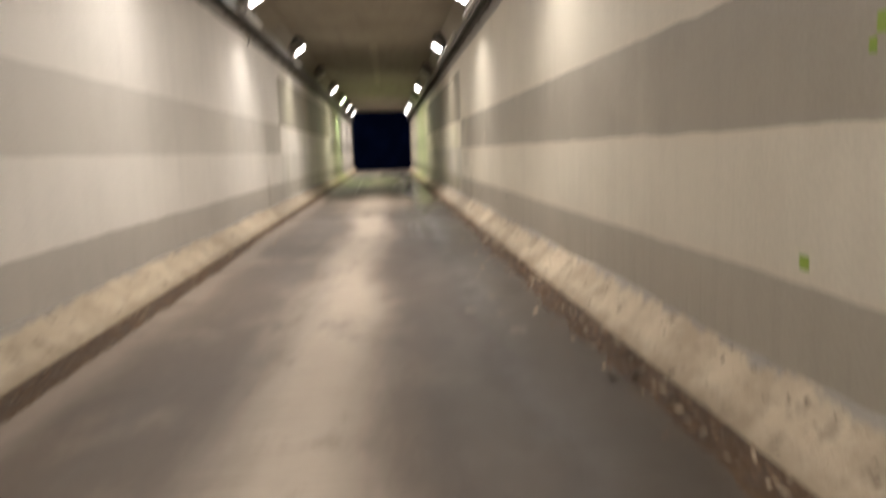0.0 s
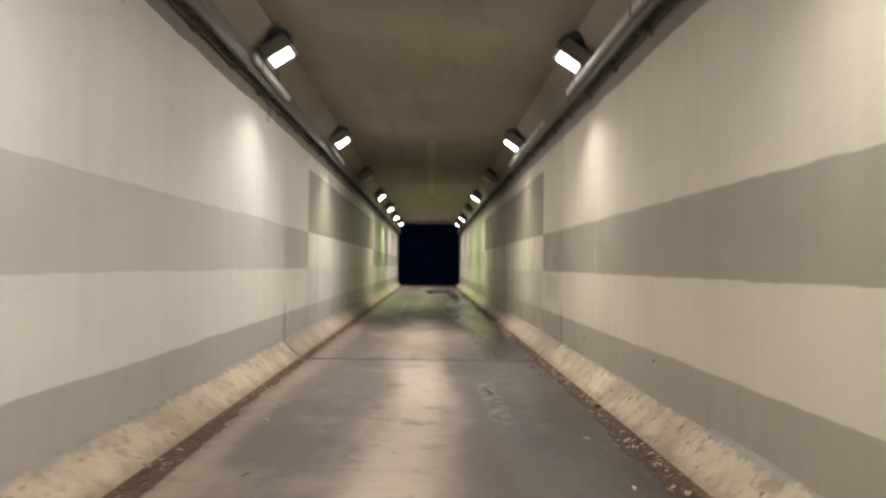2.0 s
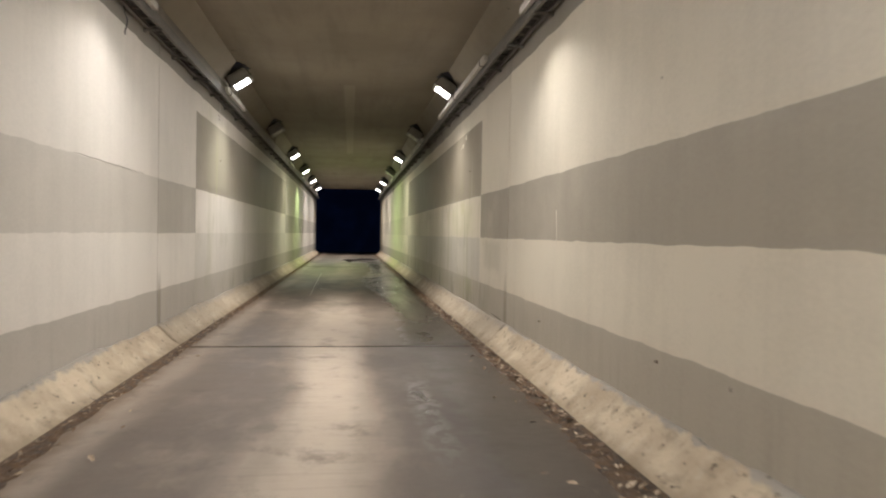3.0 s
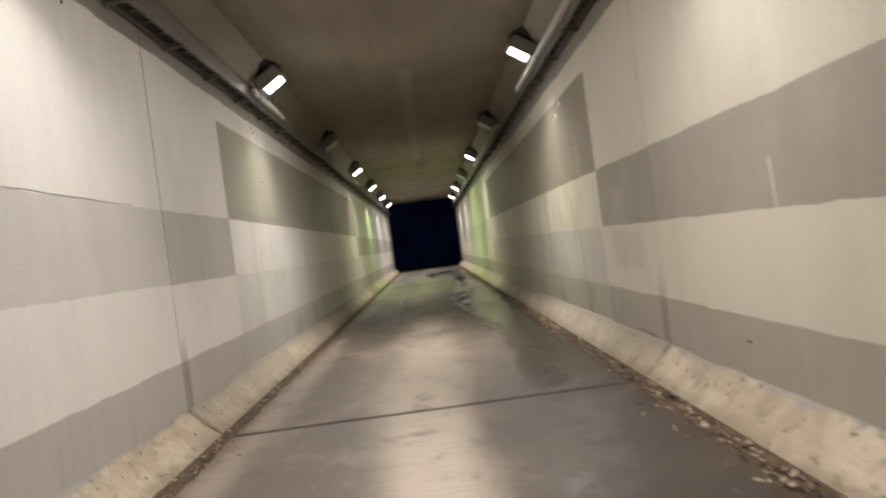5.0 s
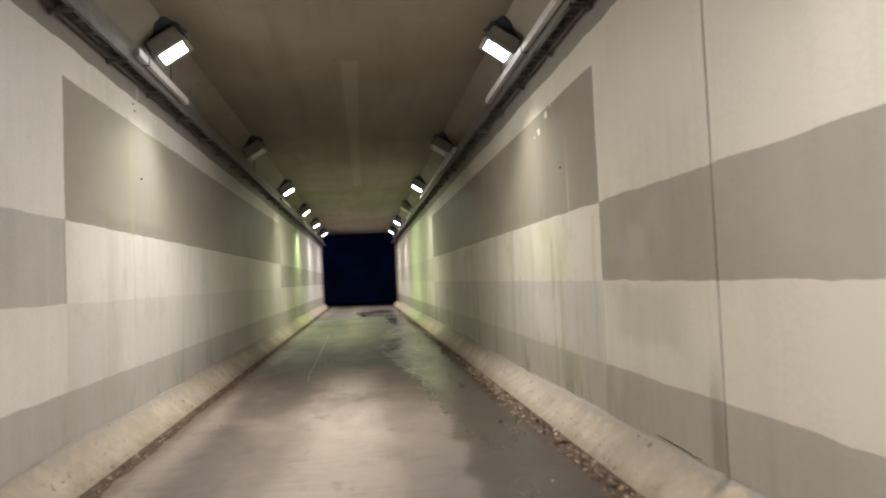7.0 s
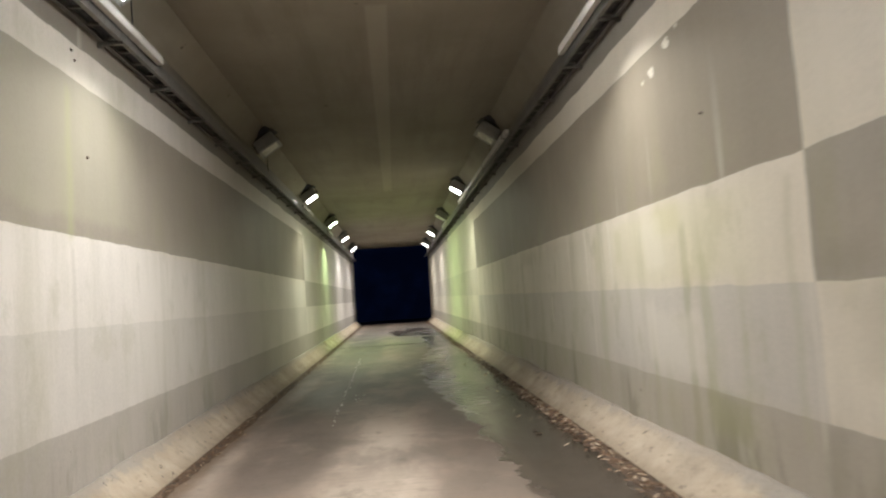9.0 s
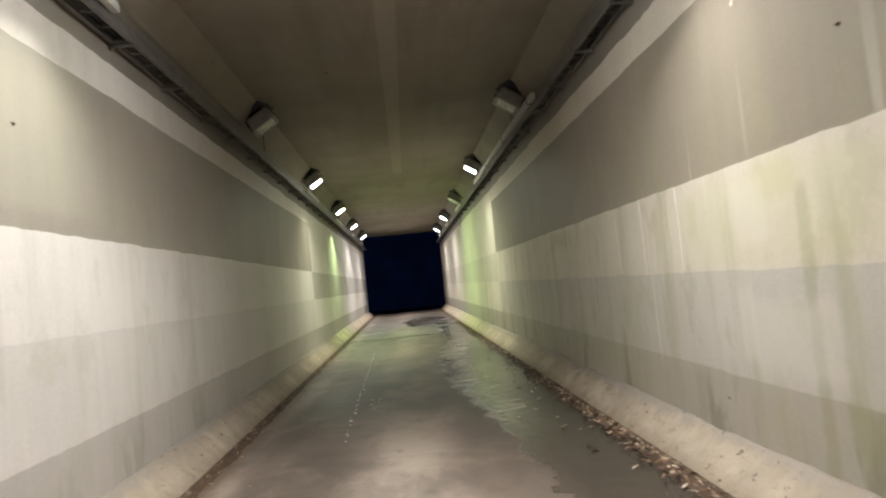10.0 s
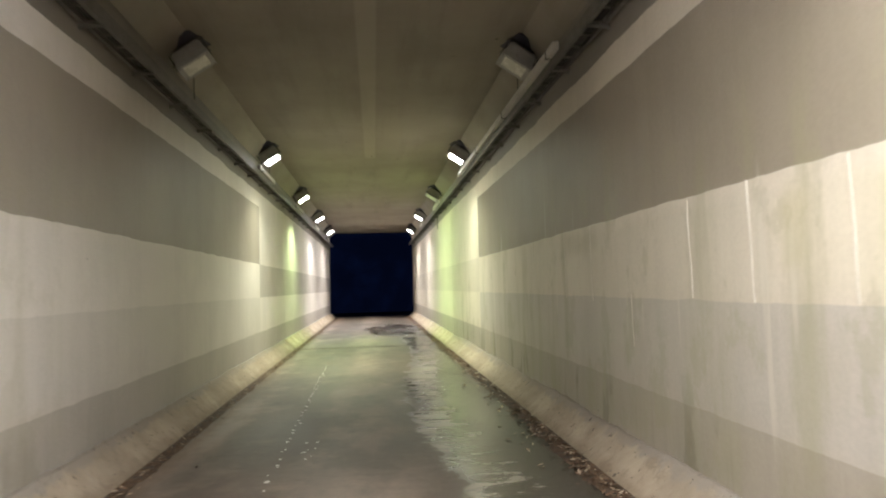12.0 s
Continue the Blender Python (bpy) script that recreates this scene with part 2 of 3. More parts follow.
def mottled(name, a, b, scale, rough=(0.7, 0.9), metal=0.0, bump=0.3, dist=0.01, c=None, stretch=(1, 1, 1)):
    n = Nodes(name)
    f = n.noise(scale, 6, 0.62, stretch)
    col = n.mix(n.ramp(f, 0.3, 0.7), a, b)
    if c:
        col = n.mix(n.ramp(n.noise(scale * 4.3, 5, 0.65, stretch, (3, 1, 2)), 0.52, 0.72, 0.0, 0.6), col, c)
    col = n.mix(n.ramp(n.noise(scale * 12, 3), 0.35, 0.7, 0.0, 0.18), col, tuple(v * 0.5 for v in a))
    n.bump(n.m("ADD", n.noise(scale * 9, 5, 0.7), n.m("MULTIPLY", f, 1.5)), bump, dist)
    return n.done(col, n.ramp(f, 0.3, 0.7, *rough), metal)


def kerb_mortar():
    n = Nodes("sandy kerb mortar")
    f = n.noise(1.7, 6, 0.65)
    col = n.mix(n.ramp(f, 0.3, 0.7), (0.35, 0.277, 0.195), (0.53, 0.438, 0.322))
    col = n.mix(n.ramp(n.noise(5.5, 6, 0.7, (1, 1, 1), (3, 0, 1)), 0.52, 0.66, 0.0, 0.6), col, (0.21, 0.172, 0.125))
    col = n.mix(n.ramp(n.noise(4.2, 5, 0.6, (1, 1, 1), (7, 2, 1)), 0.60, 0.70, 0.0, 0.5), col, (0.50, 0.44, 0.35))
    # grey wall paint lapped over the upper edge
    lap = n.ramp(n.m("ADD", n.z, n.m("MULTIPLY", n.m("SUBTRACT", n.noise(5, 6, 0.7, shift=(0, 4, 0)), 0.5), 0.22)), n.m("ADD", n.ramp(n.y, 10.4, 10.6, 0.215, 0.165), n.ramp(n.y, 30.7, 30.9, 0.0, 0.06)), n.m("ADD", n.ramp(n.y, 10.4, 10.6, 0.245, 0.225), n.ramp(n.y, 30.7, 30.9, 0.0, 0.05)), 0.0, 0.9)
    col = n.mix(lap, col, (0.285, 0.262, 0.23))
    # from 10.5 to 30.8 m the mortar is duller and browner, unevenly
    dull = n.m("MULTIPLY", n.between(n.y, 10.5, 30.8, 0.05), n.ramp(n.noise(0.7, 5, 0.65, shift=(2, 6, 0)), 0.35, 0.65, 0.25, 0.75))
    col = n.mix(dull, col, (0.29, 0.238, 0.178))
    # damp grime rising from the gutter, chips and holes
    col = n.mix(n.m("MULTIPLY", n.ramp(n.m("ADD", n.z, n.m("MULTIPLY", n.noise(6, 4, 0.7), 0.12)), 0.05, 0.15, 0.8, 0.0), 0.7), col, (0.16, 0.115, 0.07))
    col = n.mix(n.ramp(n.noise(13, 4, 0.65), 0.63, 0.67, 0.0, 0.85), col, (0.07, 0.055, 0.04))
    n.bump(n.m("ADD", n.noise(16, 6, 0.75), n.m("MULTIPLY", n.noise(4, 5, 0.6), 1.6)), 0.7, 0.03)
    return n.done(col, 0.88)


def varied(name, a, b, rough=0.7):
    """Leaves and scraps: each island its own tone."""
    n = Nodes(name)
    g = n.t.nodes.new("ShaderNodeNewGeometry")
    col = n.mix(g.outputs["Random Per Island"], a, b)
    col = n.mix(n.ramp(n.noise(60, 3), 0.35, 0.7, 0.0, 0.45), col, tuple(v * 0.4 for v in a))
    return n.done(col, rough)


def glow(name, colour, strength):
    n = Nodes(name)
    n.put(n.bsdf.inputs["Emission Color"], colour)
    n.bsdf.inputs["Emission Strength"].default_value = strength
    return n.done((0.8, 0.8, 0.8), 0.3)


def ceiling_mat():
    n = Nodes("sooty ceiling concrete")
    f = n.noise(0.5, 6, 0.62)
    col = n.mix(n.ramp(f, 0.3, 0.7), (0.275, 0.245, 0.192), (0.345, 0.31, 0.248))
    col = n.mix(n.ramp(n.noise(1.0, 5, 0.6, (3.5, 0.35, 1)), 0.45, 0.75, 0.0, 0.35), col, (0.18, 0.16, 0.125))
    board = n.m("MULTIPLY", n.between(n.x, -0.02, 0.20, 0.02), n.between(n.y, 16.0, 28.3, 0.05))
    col = n.mix(n.m("MULTIPLY", board, 0.30), col, (0.55, 0.50, 0.42))
    col = n.mix(n.ramp(n.noise(6.0, 3, 0.5), 0.74, 0.76, 0.0, 0.7), col, (0.07, 0.06, 0.05))
    n.bump(n.m("ADD", n.noise(30, 5, 0.7), n.m("MULTIPLY", f, 2.0)), 0.2, 0.01)
    return n.done(col, 0.72)


# west greys mixed lighter than the east ones, lamp sheen put into the colour
# west stain 13.2-15.4 m: the lamp's yellow pool of light, painted on
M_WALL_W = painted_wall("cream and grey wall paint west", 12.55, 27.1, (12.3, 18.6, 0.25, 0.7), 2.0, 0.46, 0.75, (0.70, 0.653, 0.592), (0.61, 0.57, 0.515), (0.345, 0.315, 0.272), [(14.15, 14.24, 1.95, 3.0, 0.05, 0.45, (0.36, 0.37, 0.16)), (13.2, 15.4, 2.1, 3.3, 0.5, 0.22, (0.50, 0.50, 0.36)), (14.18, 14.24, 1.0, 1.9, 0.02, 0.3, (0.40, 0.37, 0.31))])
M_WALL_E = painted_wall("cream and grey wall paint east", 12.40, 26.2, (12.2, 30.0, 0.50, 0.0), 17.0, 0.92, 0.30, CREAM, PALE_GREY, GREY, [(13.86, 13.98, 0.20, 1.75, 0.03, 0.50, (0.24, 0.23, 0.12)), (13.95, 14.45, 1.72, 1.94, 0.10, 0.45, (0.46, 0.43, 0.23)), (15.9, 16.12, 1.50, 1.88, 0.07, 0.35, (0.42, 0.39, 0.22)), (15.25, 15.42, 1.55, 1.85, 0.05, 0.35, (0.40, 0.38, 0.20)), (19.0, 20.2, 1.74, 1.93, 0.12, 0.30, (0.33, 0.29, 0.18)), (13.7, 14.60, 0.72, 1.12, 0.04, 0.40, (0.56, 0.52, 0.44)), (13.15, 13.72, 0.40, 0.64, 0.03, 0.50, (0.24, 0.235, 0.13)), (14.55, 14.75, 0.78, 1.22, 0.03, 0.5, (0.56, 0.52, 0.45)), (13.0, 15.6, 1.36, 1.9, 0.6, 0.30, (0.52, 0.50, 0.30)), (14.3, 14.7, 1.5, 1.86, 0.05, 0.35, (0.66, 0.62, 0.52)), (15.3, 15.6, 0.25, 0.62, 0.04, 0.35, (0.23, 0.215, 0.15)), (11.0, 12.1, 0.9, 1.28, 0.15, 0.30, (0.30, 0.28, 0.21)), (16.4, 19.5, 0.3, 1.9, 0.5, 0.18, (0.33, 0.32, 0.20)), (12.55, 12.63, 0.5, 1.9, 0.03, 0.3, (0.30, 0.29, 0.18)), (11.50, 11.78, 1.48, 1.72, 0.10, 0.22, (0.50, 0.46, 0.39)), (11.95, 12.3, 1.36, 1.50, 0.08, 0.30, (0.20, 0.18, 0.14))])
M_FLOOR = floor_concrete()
M_CEIL = ceiling_mat()
M_KERB = kerb_mortar()
M_SEAL = mottled("perished joint sealant", (0.018, 0.015, 0.012), (0.05, 0.042, 0.03), 9)
M_SEAL_DARK = mottled("crumbled joint sealant", (0.016, 0.013, 0.010), (0.20, 0.175, 0.145), 3.0)
M_SEAL_PALE = mottled("painted-over joint sealant", (0.05, 0.043, 0.035), (0.34, 0.31, 0.265), 3.5)
M_DIRT = mottled("wet leaf mould", (0.036, 0.020, 0.009), (0.125, 0.070, 0.032), 9, (0.6, 0.9), 0, 0.9, 0.02, (0.30, 0.22, 0.14))
M_LEAF = varied("dead brown leaves", (0.21, 0.125, 0.07), (0.10, 0.064, 0.040))
M_LEAF_PALE = varied("bleached leaf scraps", (0.50, 0.41, 0.30), (0.32, 0.235, 0.155))
M_ZINC = mottled("dulled galvanised steel", (0.15, 0.144, 0.134), (0.28, 0.27, 0.25), 6, (0.42, 0.62), 0.6, 0.12, 0.003, (0.12, 0.10, 0.08))
M_DARK_STEEL = mottled("grimy dark steel", (0.050, 0.047, 0.045), (0.09, 0.082, 0.074), 8, (0.5, 0.7), 0.4, 0.15, 0.003)
M_PLATE = mottled("dark blue-grey plate paint", (0.045, 0.046, 0.060), (0.075, 0.076, 0.092), 6, (0.5, 0.7), 0.1, 0.1, 0.002)
M_TRUNK = mottled("off-white trunking", (0.50, 0.48, 0.44), (0.62, 0.60, 0.55), 3, (0.4, 0.55), 0, 0.06, 0.003, (0.36, 0.33, 0.27), (1, 0.3, 1))
M_CABLE = mottled("black cable sheath", (0.018, 0.018, 0.02), (0.04, 0.04, 0.042), 12, (0.45, 0.6), 0, 0.1, 0.002)
M_HOUSING = mottled("grey lamp housing enamel", (0.34, 0.335, 0.315), (0.44, 0.43, 0.41), 5, (0.35, 0.5), 0.1, 0.06, 0.002, (0.24, 0.22, 0.19))
M_GLASS_OFF = mottled("dusty lamp glass", (0.74, 0.75, 0.66), (0.84, 0.84, 0.76), 9, (0.2, 0.35), 0, 0.03, 0.001)
M_WHITE = glow("lit white lamp glass", (1.0, 0.97, 0.92), 26.0)
M_GREEN = glow("lit greenish lamp glass", (0.80, 1.0, 0.62), 26.0)
M_PAINT_SPOT = mottled("splashed white paint", (0.52, 0.50, 0.46), (0.68, 0.66, 0.62), 14)
M_RUST = mottled("rusted steel", (0.045, 0.026, 0.016), (0.10, 0.055, 0.03), 30, (0.6, 0.85), 0.3, 0.3, 0.002)
M_SPLAT = mottled("dried mortar", (0.17, 0.145, 0.12), (0.24, 0.21, 0.18), 12)
M_RUN_GLINT = mottled("pale paint run and glint", (0.60, 0.56, 0.47), (0.68, 0.64, 0.55), 8, (0.35, 0.5))
M_GREEN_MARK = mottled("faded green marker", (0.20, 0.30, 0.03), (0.28, 0.38, 0.06), 20, (0.5, 0.7), 0, 0.05, 0.002)
M_EARTH = mottled("dark night earth", (0.030, 0.028, 0.020), (0.055, 0.050, 0.036), 0.4)
M_CONCRETE = mottled("rough portal concrete", (0.22, 0.20, 0.17), (0.33, 0.30, 0.26), 0.8, c=(0.15, 0.14, 0.11))


# ---- mesh helpers ----
def box(bm, x0, x1, y0, y1, z0, z1):
    v = [bm.verts.new(p) for p in ((x0, y0, z0), (x1, y0, z0), (x1, y1, z0), (x0, y1, z0), (x0, y0, z1), (x1, y0, z1), (x1, y1, z1), (x0, y1, z1))]
    for f in ((3, 2, 1, 0), (4, 5, 6, 7), (0, 1, 5, 4), (1, 2, 6, 5), (2, 3, 7, 6), (3, 0, 4, 7)):
        bm.faces.new([v[i] for i in f])


def extrude(bm, outline, y0, y1):
    """A closed outline of (x, z) drawn out along y."""
    a = [bm.verts.new((x, y0, z)) for x, z in outline]
    b = [bm.verts.new((x, y1, z)) for x, z in outline]
    k = len(outline)
    for i in range(k):
        bm.faces.new((a[i], a[(i + 1) % k], b[(i + 1) % k], b[i]))
    bm.faces.new(a[::-1])
    bm.faces.new(b)


def tube(bm, points, radius, sides=8):
    rings = []
    for i, p in enumerate(points):
        d = (Vector(points[min(i + 1, len(points) - 1)]) - Vector(points[max(i - 1, 0)])).normalized()
        u = d.cross(Vector((0.3, 0.2, 1.0))).normalized()
        w = d.cross(u)
        rings.append([bm.verts.new(Vector(p) + radius * (u * math.cos(a) + w * math.sin(a))) for a in (math.tau * j / sides for j in range(sides))])
    for a, b in zip(rings, rings[1:]):
        for j in range(sides):
            bm.faces.new((a[j], a[(j + 1) % sides], b[(j + 1) % sides], b[j]))
    bm.faces.new(rings[0][::-1])
    bm.faces.new(rings[-1])


def mesh_of(name, bm, material, bevel=0.0, smooth=False):
    if bevel:
        bmesh.ops.bevel(bm, geom=bm.edges[:], offset=bevel, segments=2, affect="EDGES", profile=0.5, clamp_overlap=True)
    bmesh.ops.recalc_face_normals(bm, faces=bm.faces[:])
    me = bpy.data.meshes.new(name)
    bm.to_mesh(me)
    bm.free()
    me.materials.append(material)
    if smooth:
        me.polygons.foreach_set("use_smooth", [True] * len(me.polygons))
    return me


def part(name, bm, material, parent=None, label="", bevel=0.0, smooth=False):
    ob = new(name, mesh_of(name, bm, material, bevel, smooth))
    ob.parent = parent
    if label:
        ob["label"] = label
    return ob


def base(name, label, category, group="", kind="", at=(0, 0, 0)):
    ob = new(name)
    ob.empty_display_size = 0.2
    ob.location = at
    return tagged(ob, label, category, group, kind)


def share(name, me, parent, matrix):
    ob = new(name, me)
    ob.parent = parent
    ob.matrix_basis = matrix
    return ob


SPANS = list(zip([SOUTH] + JOINTS, JOINTS + [NORTH]))
GAP = 0.010

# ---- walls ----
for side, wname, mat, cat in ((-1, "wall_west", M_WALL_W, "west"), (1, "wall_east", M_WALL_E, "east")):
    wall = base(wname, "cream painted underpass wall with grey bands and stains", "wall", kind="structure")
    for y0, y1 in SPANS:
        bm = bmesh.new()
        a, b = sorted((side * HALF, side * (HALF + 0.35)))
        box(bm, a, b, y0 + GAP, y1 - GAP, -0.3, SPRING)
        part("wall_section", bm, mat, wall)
    for y in JOINTS:
        bm = bmesh.new()
        a, b = sorted((side * (HALF + 0.005), side * (HALF + 0.34)))
        box(bm, a, b, y - GAP + 0.001, y + GAP - 0.001, -0.3, SPRING - 0.004)
        part("joint_seal", bm, M_SEAL_PALE if side < 0 else M_SEAL_DARK, wall, "crumbling joint seal")

# ---- floor: long concrete slabs with open joints ----
floor = base("floor", "worn grey concrete floor with damp edges", "floor", kind="structure")
FLOOR_JOINTS = [-9.9, 10.36, 30.7]
for y0, y1 in zip([SOUTH] + FLOOR_JOINTS, FLOOR_JOINTS + [NORTH + 0.6]):
    bm = bmesh.new()
    ys = np.linspace(y0 + 0.045, y1 - 0.045, max(2, int((y1 - y0) / 0.5)))
    extrude(bm, [(-TOE - 0.06, -0.2), (TOE + 0.06, -0.2), (TOE + 0.06, 0), (-TOE - 0.06, 0)], ys[0], ys[-1])
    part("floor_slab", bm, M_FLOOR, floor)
for y in FLOOR_JOINTS:
    bm = bmesh.new()
    box(bm, -TOE - 0.05, TOE + 0.05, y - 0.044, y + 0.044, -0.19, -0.007)
    part("joint_filler", bm, M_SEAL, floor, "dark dirt-filled floor joint")

# ---- ceiling with sloping haunches ----
bm = bmesh.new()
extrude(bm, [(-HALF - 0.35, SPRING + 0.001), (-HALF, SPRING + 0.001), (-KNEE, CROWN), (KNEE, CROWN), (HALF, SPRING + 0.001), (HALF + 0.35, SPRING + 0.001), (HALF + 0.35, 4.75), (-HALF - 0.35, 4.75)], SOUTH, NORTH)
tagged(part("ceiling", bm, M_CEIL), "dull grey concrete ceiling with sloped edges", "ceiling", kind="structure")


# ---- kerbs: rough sloping mortar fillets along both walls ----
def kerb(side, y0, y1, seed):
    bm = bmesh.new()
    cols, rows = max(2, int((y1 - y0) / 0.06)), 10
    grid = []
    for i in range(cols + 1):
        y = y0 + (y1 - y0) * i / cols
        top = 0.262 + 0.030 * noise.noise((seed, y * 0.6, 0)) + 0.012 * noise.noise((seed, y * 3.1, 4)) + 0.008 * noise.noise((seed, y * 8.3, 6))
        foot = TOE + 0.018 * noise.noise((seed, y * 1.4, 9)) + 0.012 * noise.noise((seed, y * 6.0, 2))
        line = []
        for j in range(rows + 1):
            f = j / rows
            bulge = 0.004 * math.sin(math.pi * f)
            lump = 0.016 * noise.noise((seed, y * 2.2, f * 2.0)) + 0.013 * noise.noise((seed, y * 6.5, f * 4.0)) + 0.005 * noise.noise((seed, y * 15.0, f * 9.0))
            x = foot + (HALF + 0.006 - foot) * f - (bulge + lump) * 0.7
            z = -0.012 + (top + 0.012) * f ** 1.3 + (bulge + lump) * 0.6
            if j == rows:
                x = HALF + 0.006
            line.append(bm.verts.new((side * x, y, z)))
        line.append(bm.verts.new((side * (HALF + 0.006), y, -0.05)))
        line.append(bm.verts.new((side * foot, y, -0.05)))
        grid.append(line)
    k = rows + 3
    for a, b in zip(grid, grid[1:]):
        for j in range(k):
            bm.faces.new((a[j], a[(j + 1) % k], b[(j + 1) % k], b[j]))
    bm.faces.new(grid[0])
    bm.faces.new(grid[-1][::-1])
    return tagged(part("kerb", bm, M_KERB, smooth=True), "sandy sloping mortar kerb along the wall foot", "kerb", "kerbs along the walls", "structure")


for side in (-1, 1):
    for i, (y0, y1) in enumerate(SPANS):
        kerb(side, y0 + 0.02, y1 - 0.02, side * 3.3 + i * 7.7)

# ---- portals and the dark land outside ----
for y0, y1, pname in ((NORTH - 0.003, NORTH + 0.5, "portal_north"), (SOUTH - 0.5, SOUTH + 0.003, "portal_south")):
    bm = bmesh.new()
    for s in (-1, 1):
        a, b = sorted((s * (HALF + 0.004), s * 6.0))
        box(bm, a, b, y0, y1, -0.6, 5.4)
    box(bm, -HALF - 0.003, HALF + 0.003, y0, y1, CROWN + 0.003, 5.4)
    tagged(part(pname, bm, M_CONCRETE), "plain concrete portal wall at the tunnel mouth", "portal", kind="structure")
bm = bmesh.new()
ring = [bm.verts.new((900 * math.cos(a), 15 + 900 * math.sin(a), -0.32)) for a in (math.tau * i / 48 for i in range(48))]
bm.faces.new(ring)
tagged(part("ground", bm, M_EARTH), "dark unlit ground outside the tunnel", "ground", kind="structure")


n = Nodes("night haze")
n.put(n.bsdf.inputs["Emission Color"], n.mix(n.ramp(n.noise(0.35, 5, 0.6), 0.42, 0.72), (0.0006, 0.0011, 0.0042), (0.0010, 0.0022, 0.0085)))
n.bsdf.inputs["Emission Strength"].default_value = 1.0
M_NIGHT = n.done((0.0, 0.0, 0.0), 1.0, spec=0.0)
bm = bmesh.new()
box(bm, -160, 160, 66.0, 66.3, -0.6, 70)
tagged(part("backdrop", bm, M_NIGHT), "dark blue night beyond the tunnel mouth", "backdrop", kind="structure")


# ---- floodlights ----
def floodlight(name, label, lit):
    """Local axes: x along the slope of the haunch, the glass looks down -z; the mounting plate is at the top."""
    top = base(name, label, "lamp", "floodlights along the ceiling")
    corners = ((-1, -1), (1, -1), (1, 1), (-1, 1))
    bm = bmesh.new()
    tiers = []
    for hx, hy, z in ((0.190, 0.150, 0.0), (0.190, 0.150, 0.035), (0.178, 0.143, 0.042), (0.172, 0.138, 0.150), (0.140, 0.105, 0.195)):
        tiers.append([bm.verts.new((sx * hx, sy * hy, z)) for sx, sy in corners])
    for a, b in zip(tiers, tiers[1:]):
        for i in range(4):
            bm.faces.new((a[i], a[(i + 1) % 4], b[(i + 1) % 4], b[i]))
    bm.faces.new(tiers[0][::-1])
    bm.faces.new(tiers[-1])
    part("housing", bm, M_HOUSING, top, bevel=0.006)
    bm = bmesh.new()
    for x0, x1, y0, y1 in ((-0.194, 0.194, -0.154, -0.112), (-0.194, 0.194, 0.112, 0.154), (-0.194, -0.140, -0.112, 0.112), (0.140, 0.194, -0.112, 0.112)):
        box(bm, x0, x1, y0, y1, -0.024, -0.001)
    bezel = part("bezel", bm, M_HOUSING, top)
    for sx in (-1, 1):
        for sy in (-1, 1):
            bm = bmesh.new()
            tube(bm, [(sx * 0.172, sy * 0.132, -0.023), (sx * 0.172, sy * 0.132, -0.030)], 0.009, 6)
            part("screw", bm, M_ZINC, bezel)
    bm = bmesh.new()
    box(bm, -0.140, 0.140, -0.112, 0.112, -0.018, -0.002)
    part("glass", bm, lit or M_GLASS_OFF, top, "glowing glass" if lit else "dusty unlit glass")
    for sx in (-1, 1):
        bm = bmesh.new()
        box(bm, sx * 0.200 - 0.006, sx * 0.200 + 0.006, -0.025, 0.025, 0.02, 0.25)
        part("bracket_arm", bm, M_DARK_STEEL, top, "dark steel arm", bevel=0.002)
        bm = bmesh.new()
        tube(bm, [(sx * 0.184, 0, 0.06), (sx * 0.222, 0, 0.06)], 0.016, 8)
        part("pivot_bolt", bm, M_ZINC, top)
        bm = bmesh.new()
        box(bm, sx * 0.11 - 0.02, sx * 0.11 + 0.02, -0.162, -0.1545, -0.016, 0.028)
        part("latch", bm, M_HOUSING, top)
    bm = bmesh.new()
    box(bm, -0.235, 0.235, -0.05, 0.05, 0.245, 0.258)
    part("bracket_bridge", bm, M_DARK_STEEL, top, "dark steel strap", bevel=0.003)
    bm = bmesh.new()
    extrude(bm, [(-0.31, 0.259), (0.31, 0.259), (0.25, 0.292), (-0.25, 0.292)], -0.20, 0.26)
    part("mounting_plate", bm, M_PLATE, top, "dark blue-grey mounting plate", bevel=0.003)
    bm = bmesh.new()
    box(bm, -0.12, 0.12, -0.02, 0.16, 0.196, 0.244)
    part("ballast_box", bm, M_DARK_STEEL, top, "dark control box", bevel=0.012)
    return top


def aim(side, x, y, z, tilt=33, nod=33):
    """Pose of a floodlight on the haunch: its width follows the slope, its glass nods towards the south."""
    w = Vector((math.cos(radians(tilt)), 0, -side * math.sin(radians(tilt))))
    up = Vector((side * math.sin(radians(tilt)), 0, math.cos(radians(tilt))))
    n = -(up * math.cos(radians(nod)) + Vector((0, 1, 0)) * math.sin(radians(nod)))
    zax = -n
    yax = zax.cross(w)
    m = Matrix((w, yax, zax)).transposed().to_4x4()
    return Matrix.Translation((x, y, z)) @ m


def beam(colour, power):
    data = bpy.data.lights.new("floodlight_beam", "AREA")
    data.shape, data.size, data.size_y = "RECTANGLE", 0.24, 0.16
    data.energy, data.color, data.spread = power, colour, radians(139)
    return data


WHITE, YELLOW, GREENISH = (1.0, 0.95, 0.88), (1.0, 1.0, 0.74), (0.74, 1.0, 0.43)
